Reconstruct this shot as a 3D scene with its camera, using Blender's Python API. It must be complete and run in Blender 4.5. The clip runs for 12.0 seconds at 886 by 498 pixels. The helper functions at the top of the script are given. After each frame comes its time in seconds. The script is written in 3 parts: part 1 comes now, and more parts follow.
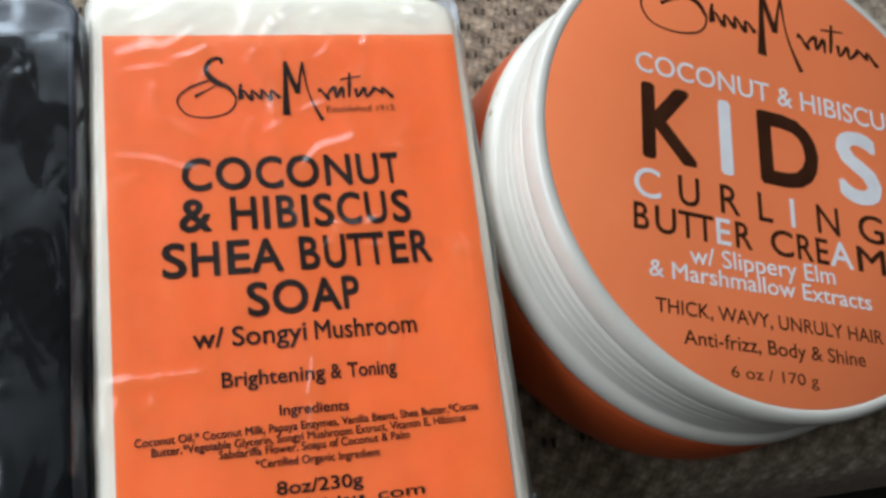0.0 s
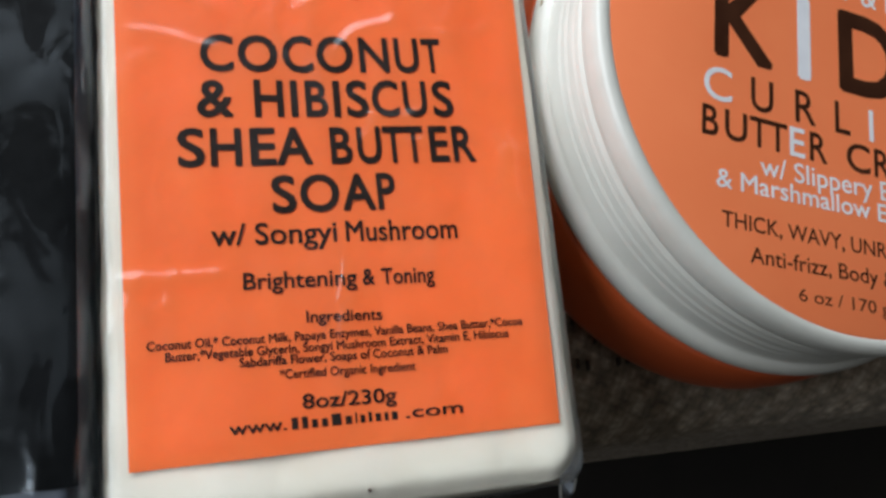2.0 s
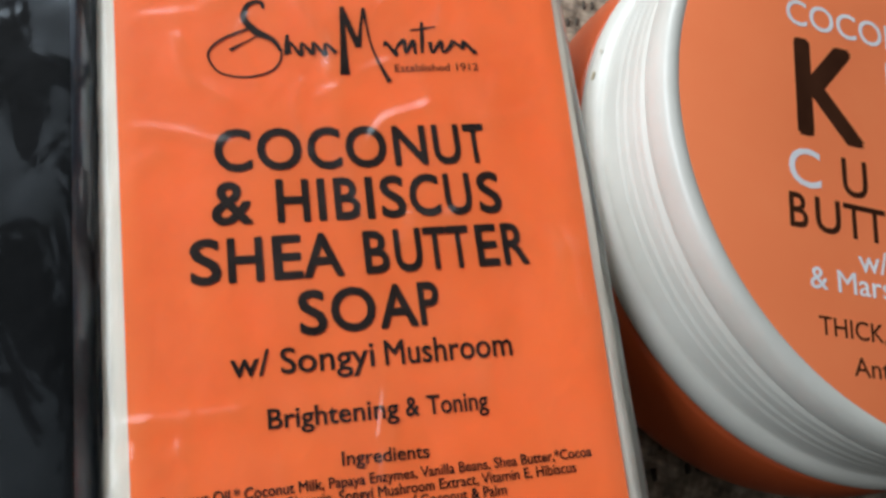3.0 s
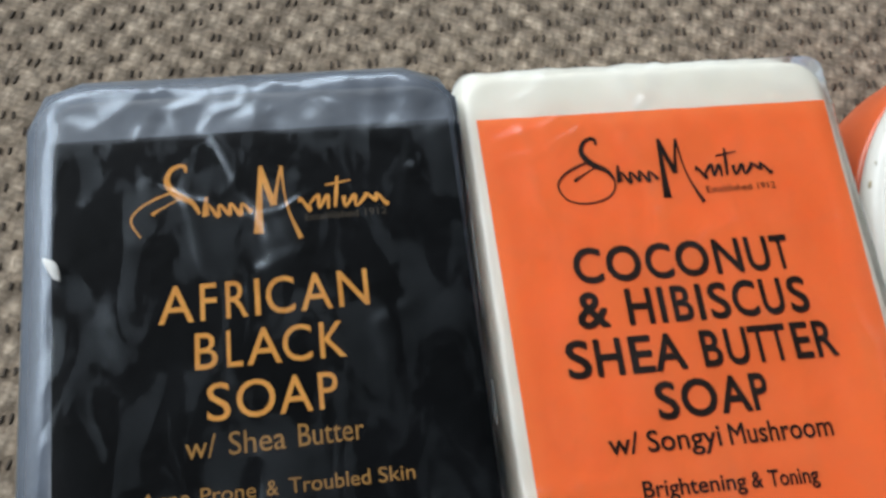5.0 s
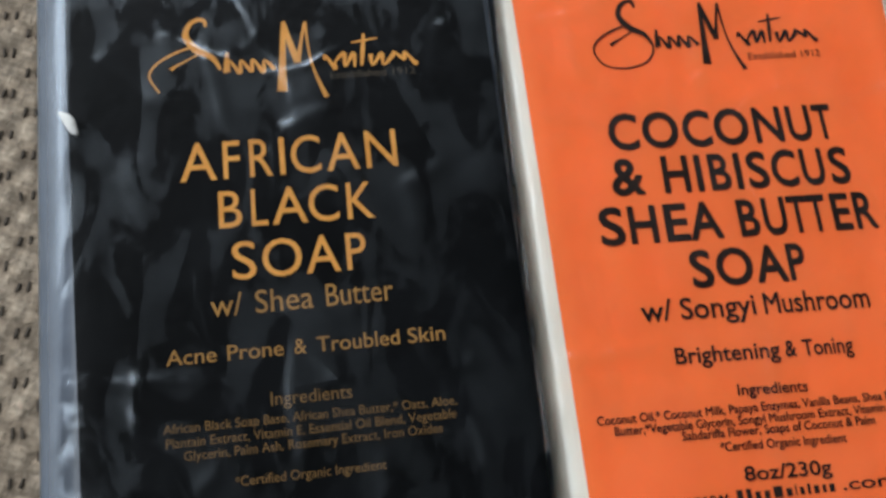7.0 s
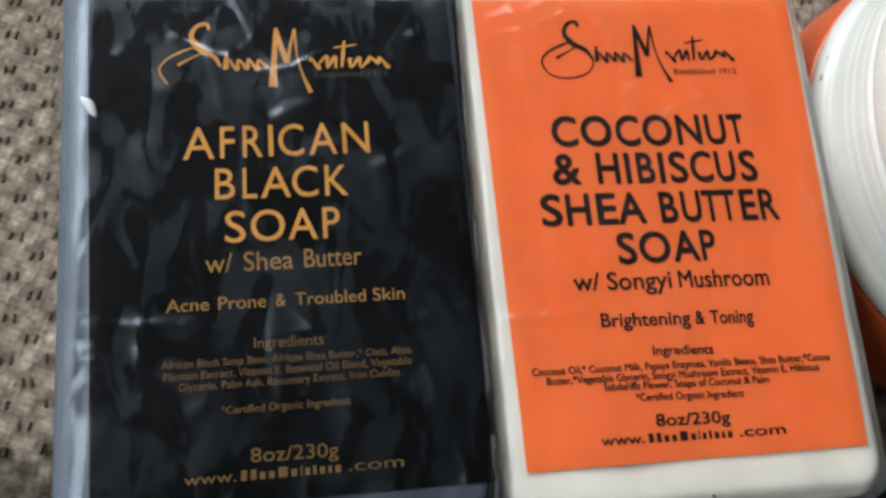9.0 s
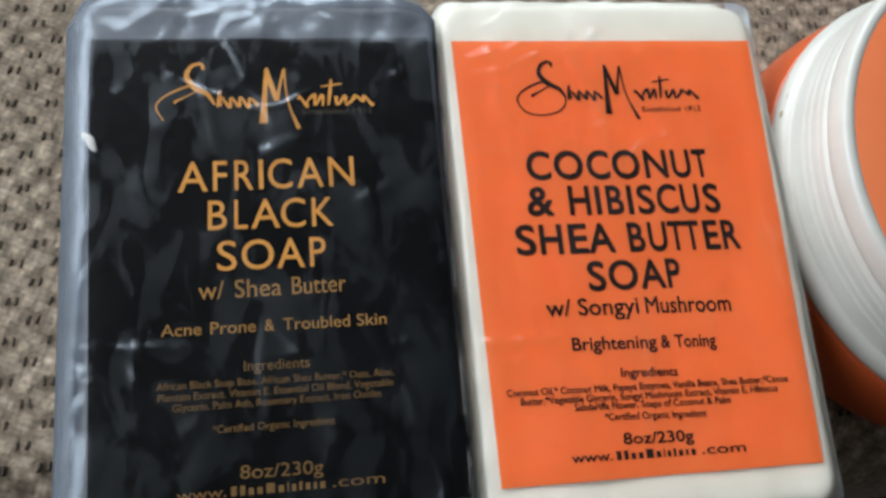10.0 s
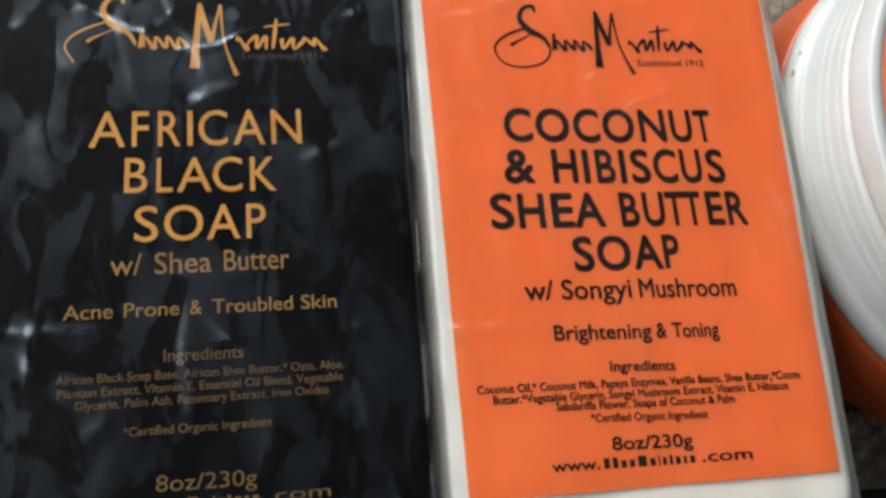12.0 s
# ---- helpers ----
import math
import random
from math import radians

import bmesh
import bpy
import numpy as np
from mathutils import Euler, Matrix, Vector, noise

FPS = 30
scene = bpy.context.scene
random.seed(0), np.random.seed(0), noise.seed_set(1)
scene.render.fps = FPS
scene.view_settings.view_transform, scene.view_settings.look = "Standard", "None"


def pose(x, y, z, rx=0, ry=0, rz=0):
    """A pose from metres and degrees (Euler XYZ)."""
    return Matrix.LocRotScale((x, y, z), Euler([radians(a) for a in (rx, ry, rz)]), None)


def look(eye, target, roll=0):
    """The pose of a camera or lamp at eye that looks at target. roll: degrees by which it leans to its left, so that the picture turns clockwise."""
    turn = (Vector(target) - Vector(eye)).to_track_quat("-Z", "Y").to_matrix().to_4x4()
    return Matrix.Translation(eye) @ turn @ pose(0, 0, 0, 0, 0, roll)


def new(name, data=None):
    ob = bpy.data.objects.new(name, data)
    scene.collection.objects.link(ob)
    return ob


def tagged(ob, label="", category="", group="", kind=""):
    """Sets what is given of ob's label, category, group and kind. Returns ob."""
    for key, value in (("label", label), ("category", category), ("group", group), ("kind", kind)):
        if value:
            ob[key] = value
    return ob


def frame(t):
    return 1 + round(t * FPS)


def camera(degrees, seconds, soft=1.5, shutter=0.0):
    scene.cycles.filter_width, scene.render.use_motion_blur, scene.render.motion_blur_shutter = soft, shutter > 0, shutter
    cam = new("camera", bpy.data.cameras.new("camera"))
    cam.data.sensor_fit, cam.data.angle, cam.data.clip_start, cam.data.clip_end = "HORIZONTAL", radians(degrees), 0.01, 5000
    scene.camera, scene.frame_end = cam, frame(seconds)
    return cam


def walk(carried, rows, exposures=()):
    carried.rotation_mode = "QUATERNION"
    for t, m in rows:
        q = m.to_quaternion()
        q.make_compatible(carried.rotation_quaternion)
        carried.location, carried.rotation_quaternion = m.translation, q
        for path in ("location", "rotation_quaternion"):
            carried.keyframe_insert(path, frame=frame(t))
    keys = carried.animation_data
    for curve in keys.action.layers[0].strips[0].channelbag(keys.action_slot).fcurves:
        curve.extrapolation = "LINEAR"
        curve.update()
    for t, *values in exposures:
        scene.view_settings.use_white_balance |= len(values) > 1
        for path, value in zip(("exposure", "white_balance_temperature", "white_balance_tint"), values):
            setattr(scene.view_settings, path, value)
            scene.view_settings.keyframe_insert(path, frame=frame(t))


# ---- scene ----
cam = camera(55.0, 12.0, soft=3.0)
# eye and aim in centimetres over the seat's top, and roll
ROWS = [
    (0.0, (-1.298, -4.403, 15.129), (-0.7922, -3.6852, 13.3325), 28.38),
    (0.5, (-1.572, -4.067, 15.226), (-1.0754, -3.4037, 13.4058), 30.21),
    (1.0, (-1.836, -4.093, 15.181), (-1.3509, -3.4419, 13.3534), 30.35),
    (1.5, (-1.933, -4.665, 14.912), (-1.4477, -4.0687, 13.0660), 33.61),
    (2.0, (-1.677, -4.230, 13.737), (-1.1673, -3.6755, 11.8843), 37.42),
    (2.5, (-1.532, -3.434, 12.520), (-1.0350, -2.8483, 10.6735), 34.68),
    (2.7, (-1.515, -3.139, 12.342), (-1.0222, -2.5353, 10.5002), 33.13),
    (4.3, (-3.704, -2.083, 14.860), (-3.3722, -1.3350, 13.0353), 17.76),
    (4.5, (-4.074, -1.968, 14.757), (-3.7688, -1.2288, 12.9236), 16.39),
    (5.0, (-5.149, -2.293, 14.585), (-4.9106, -1.5505, 12.7433), 12.12),
    (5.5, (-5.677, -2.367, 14.220), (-5.4950, -1.6703, 12.3544), 9.33),
    (6.0, (-5.473, -2.160, 13.647), (-5.2663, -1.4731, 11.7801), 11.00),
    (6.5, (-5.438, -2.448, 13.605), (-5.2199, -1.7899, 11.7294), 12.80),
    (7.0, (-5.564, -2.866, 13.925), (-5.3409, -2.2984, 12.0206), 16.36),
    (7.2, (-5.621, -3.002, 14.002), (-5.3953, -2.4551, 12.0913), 17.51),
    (8.8, (-5.512, -4.107, 15.334), (-5.2544, -3.5035, 13.4443), 19.46),
    (9.0, (-5.483, -4.240, 15.538), (-5.2206, -3.6101, 13.6582), 19.08),
    (9.5, (-5.386, -4.427, 16.052), (-5.1022, -3.7883, 14.1778), 20.75),
    (10.0, (-5.422, -4.405, 16.342), (-5.1349, -3.7297, 14.4810), 19.53),
    (10.5, (-5.259, -4.232, 15.990), (-4.9617, -3.5513, 14.1329), 19.95),
    (11.0, (-5.351, -4.766, 16.160), (-5.0615, -4.1154, 14.2914), 21.03),
    (11.5, (-5.134, -4.510, 15.255), (-4.8287, -3.8882, 13.3786), 23.58),
    (12.0, (-4.970, -3.805, 14.408), (-4.6223, -3.1846, 12.5383), 26.11),
]
CM = 0.01
walk(cam, [(t, look(Vector(eye) * CM, Vector(aim) * CM, roll)) for t, eye, aim, roll in ROWS],
     [(0.0, 0.04), (2.7, 0.01), (4.3, -0.32), (4.6, -0.29), (5.0, -0.08), (7.2, -0.08), (8.8, -0.06), (12.0, -0.06)])

# ---- world and light ----
world = bpy.data.worlds.new("sky")
scene.world = world
world.use_nodes = True
wn = world.node_tree
sky = wn.nodes.new("ShaderNodeTexSky")
sky.sky_type, sky.sun_disc = "NISHITA", False
sky.sun_elevation, sky.sun_rotation = radians(35), radians(200)
wn.links.new(sky.outputs["Color"], wn.nodes["Background"].inputs["Color"])
wn.nodes["Background"].inputs["Strength"].default_value = 0.1


def window_light(name, centre, aim, wide, high, watts, colour):
    data = bpy.data.lights.new(name, "AREA")
    data.shape, data.size, data.size_y, data.energy, data.color = "RECTANGLE", wide, high, watts, colour
    ob = new(name, data)
    ob.matrix_world = look(centre, aim)
    return ob


window_light("window_daylight", (-1.46, 0.75, 1.10), (0.0, 0.75, 1.10), 2.0, 1.2, 52, (0.90, 0.96, 1.0))
window_light("window_daylight", (-0.55, 1.96, 1.15), (-0.55, 0.0, 1.15), 1.5, 1.2, 47, (0.90, 0.96, 1.0))


# ---- materials ----
def material(name, colour, rough=0.5, metal=0.0, spec=0.5):
    m = bpy.data.materials.new(name)
    m.use_nodes = True
    b = m.node_tree.nodes["Principled BSDF"]
    b.inputs["Base Color"].default_value = (*colour, 1)
    b.inputs["Roughness"].default_value = rough
    b.inputs["Metallic"].default_value = metal
    b.inputs["Specular IOR Level"].default_value = spec
    return m, m.node_tree, b


def add(nt, kind, **values):
    n = nt.nodes.new(kind)
    for key, value in values.items():
        n.inputs[key.replace("_", " ")].default_value = value
    return n


def coords(nt):
    return nt.nodes.new("ShaderNodeTexCoord").outputs["Object"]


def noise_tex(nt, vec, scale, detail=3.0, rough=0.55):
    n = add(nt, "ShaderNodeTexNoise", Scale=scale, Detail=detail, Roughness=rough)
    nt.links.new(vec, n.inputs["Vector"])
    return n.outputs["Fac"]


def ramp(nt, fac, stops):
    r = nt.nodes.new("ShaderNodeValToRGB")
    el = r.color_ramp.elements
    while len(el) < len(stops):
        el.new(0.5)
    for e, (p, c) in zip(el, stops):
        e.position, e.color = p, (*c, 1)
    nt.links.new(fac, r.inputs["Fac"])
    return r.outputs["Color"]


def mix(nt, fac, a, b, blend="MIX"):
    n = nt.nodes.new("ShaderNodeMix")
    n.data_type, n.blend_type = "RGBA", blend
    for value, socket in ((fac, n.inputs[0]), (a, n.inputs[6]), (b, n.inputs[7])):
        if isinstance(value, (int, float)):
            socket.default_value = value
        elif isinstance(value, tuple):
            socket.default_value = (*value, 1)
        else:
            nt.links.new(value, socket)
    return n.outputs[2]


def bump(nt, bsdf, height, strength, distance):
    n = add(nt, "ShaderNodeBump", Strength=strength, Distance=distance)
    nt.links.new(height, n.inputs["Height"])
    nt.links.new(n.outputs["Normal"], bsdf.inputs["Normal"])


def mottled(name, dark, light, scale, rough, relief=0.0, grain=0.0, spec=0.5, fine=6.0):
    """Two-scale colour variation with fine relief; scale per metre."""
    m, nt, b = material(name, light, rough, 0.0, spec)
    v = coords(nt)
    broad, small = noise_tex(nt, v, scale), noise_tex(nt, v, scale * fine, 4.0)
    base = ramp(nt, broad, [(0.3, dark), (0.7, light)])
    base = mix(nt, grain, base, ramp(nt, small, [(0.3, (0.25, 0.25, 0.25)), (0.7, (0.75, 0.75, 0.75))]), "OVERLAY")
    nt.links.new(base, b.inputs["Base Color"])
    if relief:
        bump(nt, b, small, 0.5, relief)
    return m


def fabric_material():
    m, nt, b = material("woven_upholstery", (0.3, 0.25, 0.18), 0.95, 0.0, 0.1)
    v = coords(nt)
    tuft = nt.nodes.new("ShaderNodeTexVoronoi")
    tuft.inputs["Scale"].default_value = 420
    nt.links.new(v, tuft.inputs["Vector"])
    yarn = noise_tex(nt, v, 900, 4.0, 0.7)
    broad = noise_tex(nt, v, 110, 3.0)
    sep = nt.nodes.new("ShaderNodeSeparateXYZ")
    nt.links.new(v, sep.inputs[0])

    def calc(op, a, c):
        n = nt.nodes.new("ShaderNodeMath")
        n.operation = op
        for value, socket in ((a, n.inputs[0]), (c, n.inputs[1])):
            if isinstance(value, (int, float)):
                socket.default_value = value
            else:
                nt.links.new(value, socket)
        return n.outputs[0]

    # paler tufts sit between the flecks of the weave
    wave_k = 2 * math.pi / 0.0078
    cu = calc("COSINE", calc("MULTIPLY", calc("SUBTRACT", sep.outputs[0], -0.1123), wave_k), 0.0)
    cv = calc("COSINE", calc("MULTIPLY", calc("SUBTRACT", sep.outputs[1], 0.0391), wave_k), 0.0)
    pale = calc("MULTIPLY_ADD", calc("MULTIPLY", cu, cv), -0.24)
    pale.node.inputs[2].default_value = 0.5
    pale = calc("ADD", pale, calc("MULTIPLY", calc("SUBTRACT", broad, 0.5), 0.55))
    strand_k = 2 * math.pi / 0.00195
    lean_u = calc("ADD", sep.outputs[0], calc("MULTIPLY", sep.outputs[1], 0.55))
    lean_v = calc("SUBTRACT", sep.outputs[1], calc("MULTIPLY", sep.outputs[0], 0.35))
    strand = calc("MULTIPLY", calc("COSINE", calc("MULTIPLY", lean_u, strand_k), 0.0), calc("COSINE", calc("MULTIPLY", lean_v, strand_k), 0.0))
    pale = calc("ADD", pale, calc("MULTIPLY", strand, 0.11))
    base = ramp(nt, pale, [(0.15, (0.22, 0.168, 0.122)), (0.5, (0.325, 0.258, 0.192)), (0.85, (0.50, 0.41, 0.315))])
    base = mix(nt, 0.7, base, ramp(nt, yarn, [(0.28, (0.25, 0.25, 0.25)), (0.72, (0.75, 0.75, 0.75))]), "OVERLAY")
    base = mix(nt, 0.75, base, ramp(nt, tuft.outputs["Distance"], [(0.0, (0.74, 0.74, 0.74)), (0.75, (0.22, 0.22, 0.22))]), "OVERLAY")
    nt.links.new(base, b.inputs["Base Color"])
    b.inputs["Sheen Weight"].default_value = 0.15
    bump(nt, b, yarn, 0.8, 0.0006)
    return m


def film_material(name, haze, rough=0.22, cling=1.0, ior=1.5, zone=None, rim_glare=0.0, tint=(0.95, 0.97, 1.0)):
    """Thin clear wrap: see-through, glossy by Fresnel, a trace of pale haze, painted glare outside the zone; where it
    clings it shines less.
    """
    m = bpy.data.materials.new(name)
    m.use_nodes = True
    nt = m.node_tree
    nt.nodes.remove(nt.nodes["Principled BSDF"])
    out = nt.nodes["Material Output"]
    v = coords(nt)
    crinkle, fine = noise_tex(nt, v, 45, 2.0), noise_tex(nt, v, 420, 3.0)
    patch = ramp(nt, noise_tex(nt, v, 130, 3.0, 0.6), [(0.45, (0.0, 0.0, 0.0)), (0.58, (haze, haze, haze))])
    bm_a = add(nt, "ShaderNodeBump", Strength=0.35, Distance=0.0012)
    bm_b = add(nt, "ShaderNodeBump", Strength=0.12, Distance=0.0004)
    nt.links.new(crinkle, bm_a.inputs["Height"])
    nt.links.new(fine, bm_b.inputs["Height"])
    nt.links.new(bm_a.outputs["Normal"], bm_b.inputs["Normal"])
    clear = nt.nodes.new("ShaderNodeBsdfTransparent")
    gloss = nt.nodes.new("ShaderNodeBsdfGlossy")
    gloss.inputs["Roughness"].default_value = rough
    gloss.inputs["Color"].default_value = (*tint, 1)
    haze_glare = nt.nodes.new("ShaderNodeBsdfDiffuse")
    haze_glare.inputs["Color"].default_value = (0.68, 0.75, 0.86, 1)
    fres = nt.nodes.new("ShaderNodeFresnel")
    fres.inputs["IOR"].default_value = ior
    for n in (gloss, fres, haze_glare):
        nt.links.new(bm_b.outputs["Normal"], n.inputs["Normal"])
    a, c = nt.nodes.new("ShaderNodeMixShader"), nt.nodes.new("ShaderNodeMixShader")
    nt.links.new(clear.outputs[0], a.inputs[1])
    nt.links.new(haze_glare.outputs[0], a.inputs[2])
    long_v = nt.nodes.new("ShaderNodeMapping")
    long_v.inputs["Scale"].default_value = (1.0, 0.45, 1.0)
    nt.links.new(v, long_v.inputs["Vector"])
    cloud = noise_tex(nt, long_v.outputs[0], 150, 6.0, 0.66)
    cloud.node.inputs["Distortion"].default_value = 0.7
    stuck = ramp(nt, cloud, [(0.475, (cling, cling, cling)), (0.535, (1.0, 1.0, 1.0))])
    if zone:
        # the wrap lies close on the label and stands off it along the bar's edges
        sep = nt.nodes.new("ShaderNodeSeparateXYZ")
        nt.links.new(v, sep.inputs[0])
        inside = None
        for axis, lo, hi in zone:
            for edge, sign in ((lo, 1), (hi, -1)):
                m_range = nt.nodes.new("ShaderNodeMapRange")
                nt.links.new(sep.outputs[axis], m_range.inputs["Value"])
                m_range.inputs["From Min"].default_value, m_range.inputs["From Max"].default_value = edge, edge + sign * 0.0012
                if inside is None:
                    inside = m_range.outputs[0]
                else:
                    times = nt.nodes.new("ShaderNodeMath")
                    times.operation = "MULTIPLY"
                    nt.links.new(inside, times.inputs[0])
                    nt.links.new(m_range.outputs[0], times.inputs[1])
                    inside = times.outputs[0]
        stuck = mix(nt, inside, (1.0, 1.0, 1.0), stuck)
        glare_coat = ramp(nt, noise_tex(nt, v, 170, 4.0, 0.6), [(0.3, (0.55 * rim_glare,) * 3), (0.7, (rim_glare,) * 3)])
        # the painted pale glare covers only the top and its rounded rim, not the upright sides
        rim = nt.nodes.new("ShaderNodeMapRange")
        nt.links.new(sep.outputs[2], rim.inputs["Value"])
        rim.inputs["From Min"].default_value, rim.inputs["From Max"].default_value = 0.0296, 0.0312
        glare_coat = mix(nt, rim.outputs[0], (0.0, 0.0, 0.0), glare_coat)
        patch = mix(nt, inside, glare_coat, patch)
    nt.links.new(patch, a.inputs["Fac"])
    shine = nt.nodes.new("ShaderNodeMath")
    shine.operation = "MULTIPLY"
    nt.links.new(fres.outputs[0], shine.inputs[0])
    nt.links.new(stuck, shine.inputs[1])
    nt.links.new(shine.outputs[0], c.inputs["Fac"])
    nt.links.new(a.outputs[0], c.inputs[1])
    nt.links.new(gloss.outputs[0], c.inputs[2])
    nt.links.new(c.outputs[0], out.inputs["Surface"])
    return m


FABRIC = fabric_material()
TICK = mottled("dark_yarn", (0.045, 0.035, 0.027), (0.10, 0.08, 0.062), 700, 0.95)
ORANGE = mottled("orange_label_paper", (0.80, 0.165, 0.045), (0.86, 0.19, 0.055), 60, 0.45, 0.0002, 0.06, spec=0.15)
LID_ORANGE = mottled("orange_lid_print", (0.90, 0.22, 0.08), (0.94, 0.24, 0.09), 50, 0.42, 0.00003, 0.04)
JAR_ORANGE = mottled("orange_jar_plastic", (0.58, 0.095, 0.024), (0.64, 0.11, 0.028), 40, 0.3, 0.00002, 0.04)
BLACK_PAPER = mottled("black_label_paper", (0.002, 0.0023, 0.0026), (0.004, 0.0045, 0.0052), 70, 0.5, 0.0002, 0.1, spec=0.06)
WHITE_SOAP = mottled("creamy_white_soap", (0.72, 0.69, 0.60), (0.82, 0.80, 0.72), 90, 0.5, 0.0002, 0.08)
BLACK_SOAP = mottled("black_soap_bar", (0.034, 0.041, 0.055), (0.084, 0.098, 0.124), 80, 0.45, 0.0003, 0.15)
LID_WHITE = mottled("white_lid_plastic", (0.58, 0.575, 0.53), (0.65, 0.645, 0.60), 60, 0.3, 0.00003, 0.05)
INK_BLACK = mottled("black_ink", (0.012, 0.008, 0.007), (0.025, 0.018, 0.015), 300, 0.5, spec=0.06)
INK_BROWN = mottled("brown_ink", (0.035, 0.012, 0.006), (0.055, 0.02, 0.010), 200, 0.45, spec=0.06)
INK_WHITE = mottled("white_ink", (0.70, 0.70, 0.74), (0.82, 0.82, 0.85), 200, 0.45)
INK_GOLD = mottled("gold_ink", (0.60, 0.26, 0.058), (0.74, 0.345, 0.09), 220, 0.42, 0.0, 0.2, spec=0.06)
INK_GOLD_SMALL = mottled("dull_gold_ink", (0.15, 0.085, 0.033), (0.21, 0.12, 0.046), 220, 0.42, 0.0, 0.2, spec=0.06)
INK_GOLD_FAINT = mottled("faint_gold_ink", (0.30, 0.155, 0.048), (0.39, 0.205, 0.064), 220, 0.42, 0.0, 0.2, spec=0.06)
INK_DIM = mottled("dull_bronze_ink", (0.05, 0.04, 0.03), (0.09, 0.07, 0.05), 220, 0.5, spec=0.06)
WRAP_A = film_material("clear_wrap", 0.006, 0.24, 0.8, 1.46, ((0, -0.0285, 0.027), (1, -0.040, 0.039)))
# silvery window glare is painted pale along this wrap's left and far edges
WRAP_B = film_material("clear_wrap_glare", 0.003, 0.28, 0.04, 1.68, ((0, -0.0275, 0.06), (1, -0.07, 0.0385)), 0.16, (0.80, 0.90, 1.0))
WRAP_FOLD = film_material("clear_wrap_fold", 0.5, 0.14)
LINT = mottled("white_lint", (0.75, 0.75, 0.72), (0.85, 0.85, 0.83), 900, 0.9)
SMUDGE = mottled("dried_smudge", (0.30, 0.25, 0.15), (0.42, 0.36, 0.24), 900, 0.6)
SPECK = mottled("brown_speck", (0.05, 0.03, 0.02), (0.10, 0.07, 0.05), 900, 0.8)
PLASTER = mottled("wall_plaster", (0.17, 0.160, 0.145), (0.205, 0.192, 0.172), 3, 0.9, 0.002, 0.1)
# unseen ceiling, dark only to keep reflections in the wraps low
CEILING = mottled("ceiling_paint", (0.07, 0.07, 0.07), (0.085, 0.085, 0.085), 3, 0.9, 0.002, 0.1)
# floor and base are near-black: the shade below the edge is in their colour
FLOOR = mottled("shade_black_floor", (0.012, 0.009, 0.008), (0.022, 0.017, 0.014), 6, 0.7, 0.001, 0.2)
BASE_CLOTH = mottled("shade_black_cloth", (0.012, 0.010, 0.009), (0.02, 0.017, 0.015), 60, 0.95, 0.0005, 0.2)


# ---- mesh helpers (centimetres in, metres out) ----
def mesh_from(name, verts, faces, mat, smooth=True):
    me = bpy.data.meshes.new(name)
    me.from_pydata([(x * CM, y * CM, z * CM) for x, y, z in verts], [], faces)
    me.materials.append(mat)
    if smooth:
        me.polygons.foreach_set("use_smooth", [True] * len(me.polygons))
    me.update()
    return me


def part(name, me, parent, label="", at=(0, 0, 0)):
    ob = new(name, me)
    ob.parent = parent
    ob.location = Vector(at) * CM
    if label:
        tagged(ob, label)
    return ob


def thing(name, at, turn, label, category, group=""):
    ob = new(name)
    ob.empty_display_size = 0.01
    ob.matrix_world = Matrix.Translation(Vector(at) * CM) @ Matrix.Rotation(radians(turn), 4, "Z")
    return tagged(ob, label, category, group)


def box_mesh(name, lo, hi, mat, bevel=0.0):
    bm = bmesh.new()
    bmesh.ops.create_cube(bm, size=1.0)
    for v in bm.verts:
        v.co = Vector([(lo[i] + hi[i]) / 2 + v.co[i] * (hi[i] - lo[i]) for i in range(3)]) * CM
    if bevel:
        bmesh.ops.bevel(bm, geom=bm.edges[:], offset=bevel * CM, segments=3, affect="EDGES", profile=0.5)
    me = bpy.data.meshes.new(name)
    bm.to_mesh(me)
    bm.free()
    me.materials.append(mat)
    return me


def rounded_outline(hx, hy, r, n=12, taper=0.0, shear=0.0):
    """Rounded rectangle, counter-clockwise; taper narrows the near end."""
    r = max(min(r, hx, hy), 1e-4)
    pts = []
    for cx, cy, a0 in ((hx - r, hy - r, 0), (-hx + r, hy - r, 90), (-hx + r, -hy + r, 180), (hx - r, -hy + r, 270)):
        for k in range(n + 1):
            a = radians(a0 + 90 * k / n)
            pts.append((cx + r * math.cos(a), cy + r * math.sin(a)))
    out = []
    for k, (x, y) in enumerate(pts):
        out.append((x, y))
        x2, y2 = pts[(k + 1) % len(pts)]
        steps = (64, 110)[k // (n + 1) % 2] if k % (n + 1) == n else 1
        for s in range(1, steps):
            out.append((x + (x2 - x) * s / steps, y + (y2 - y) * s / steps))
    return [(x * (1 - taper * (1 - y / hy) / 2) - shear * (1 - y / hy) / 2, y) for x, y in out]


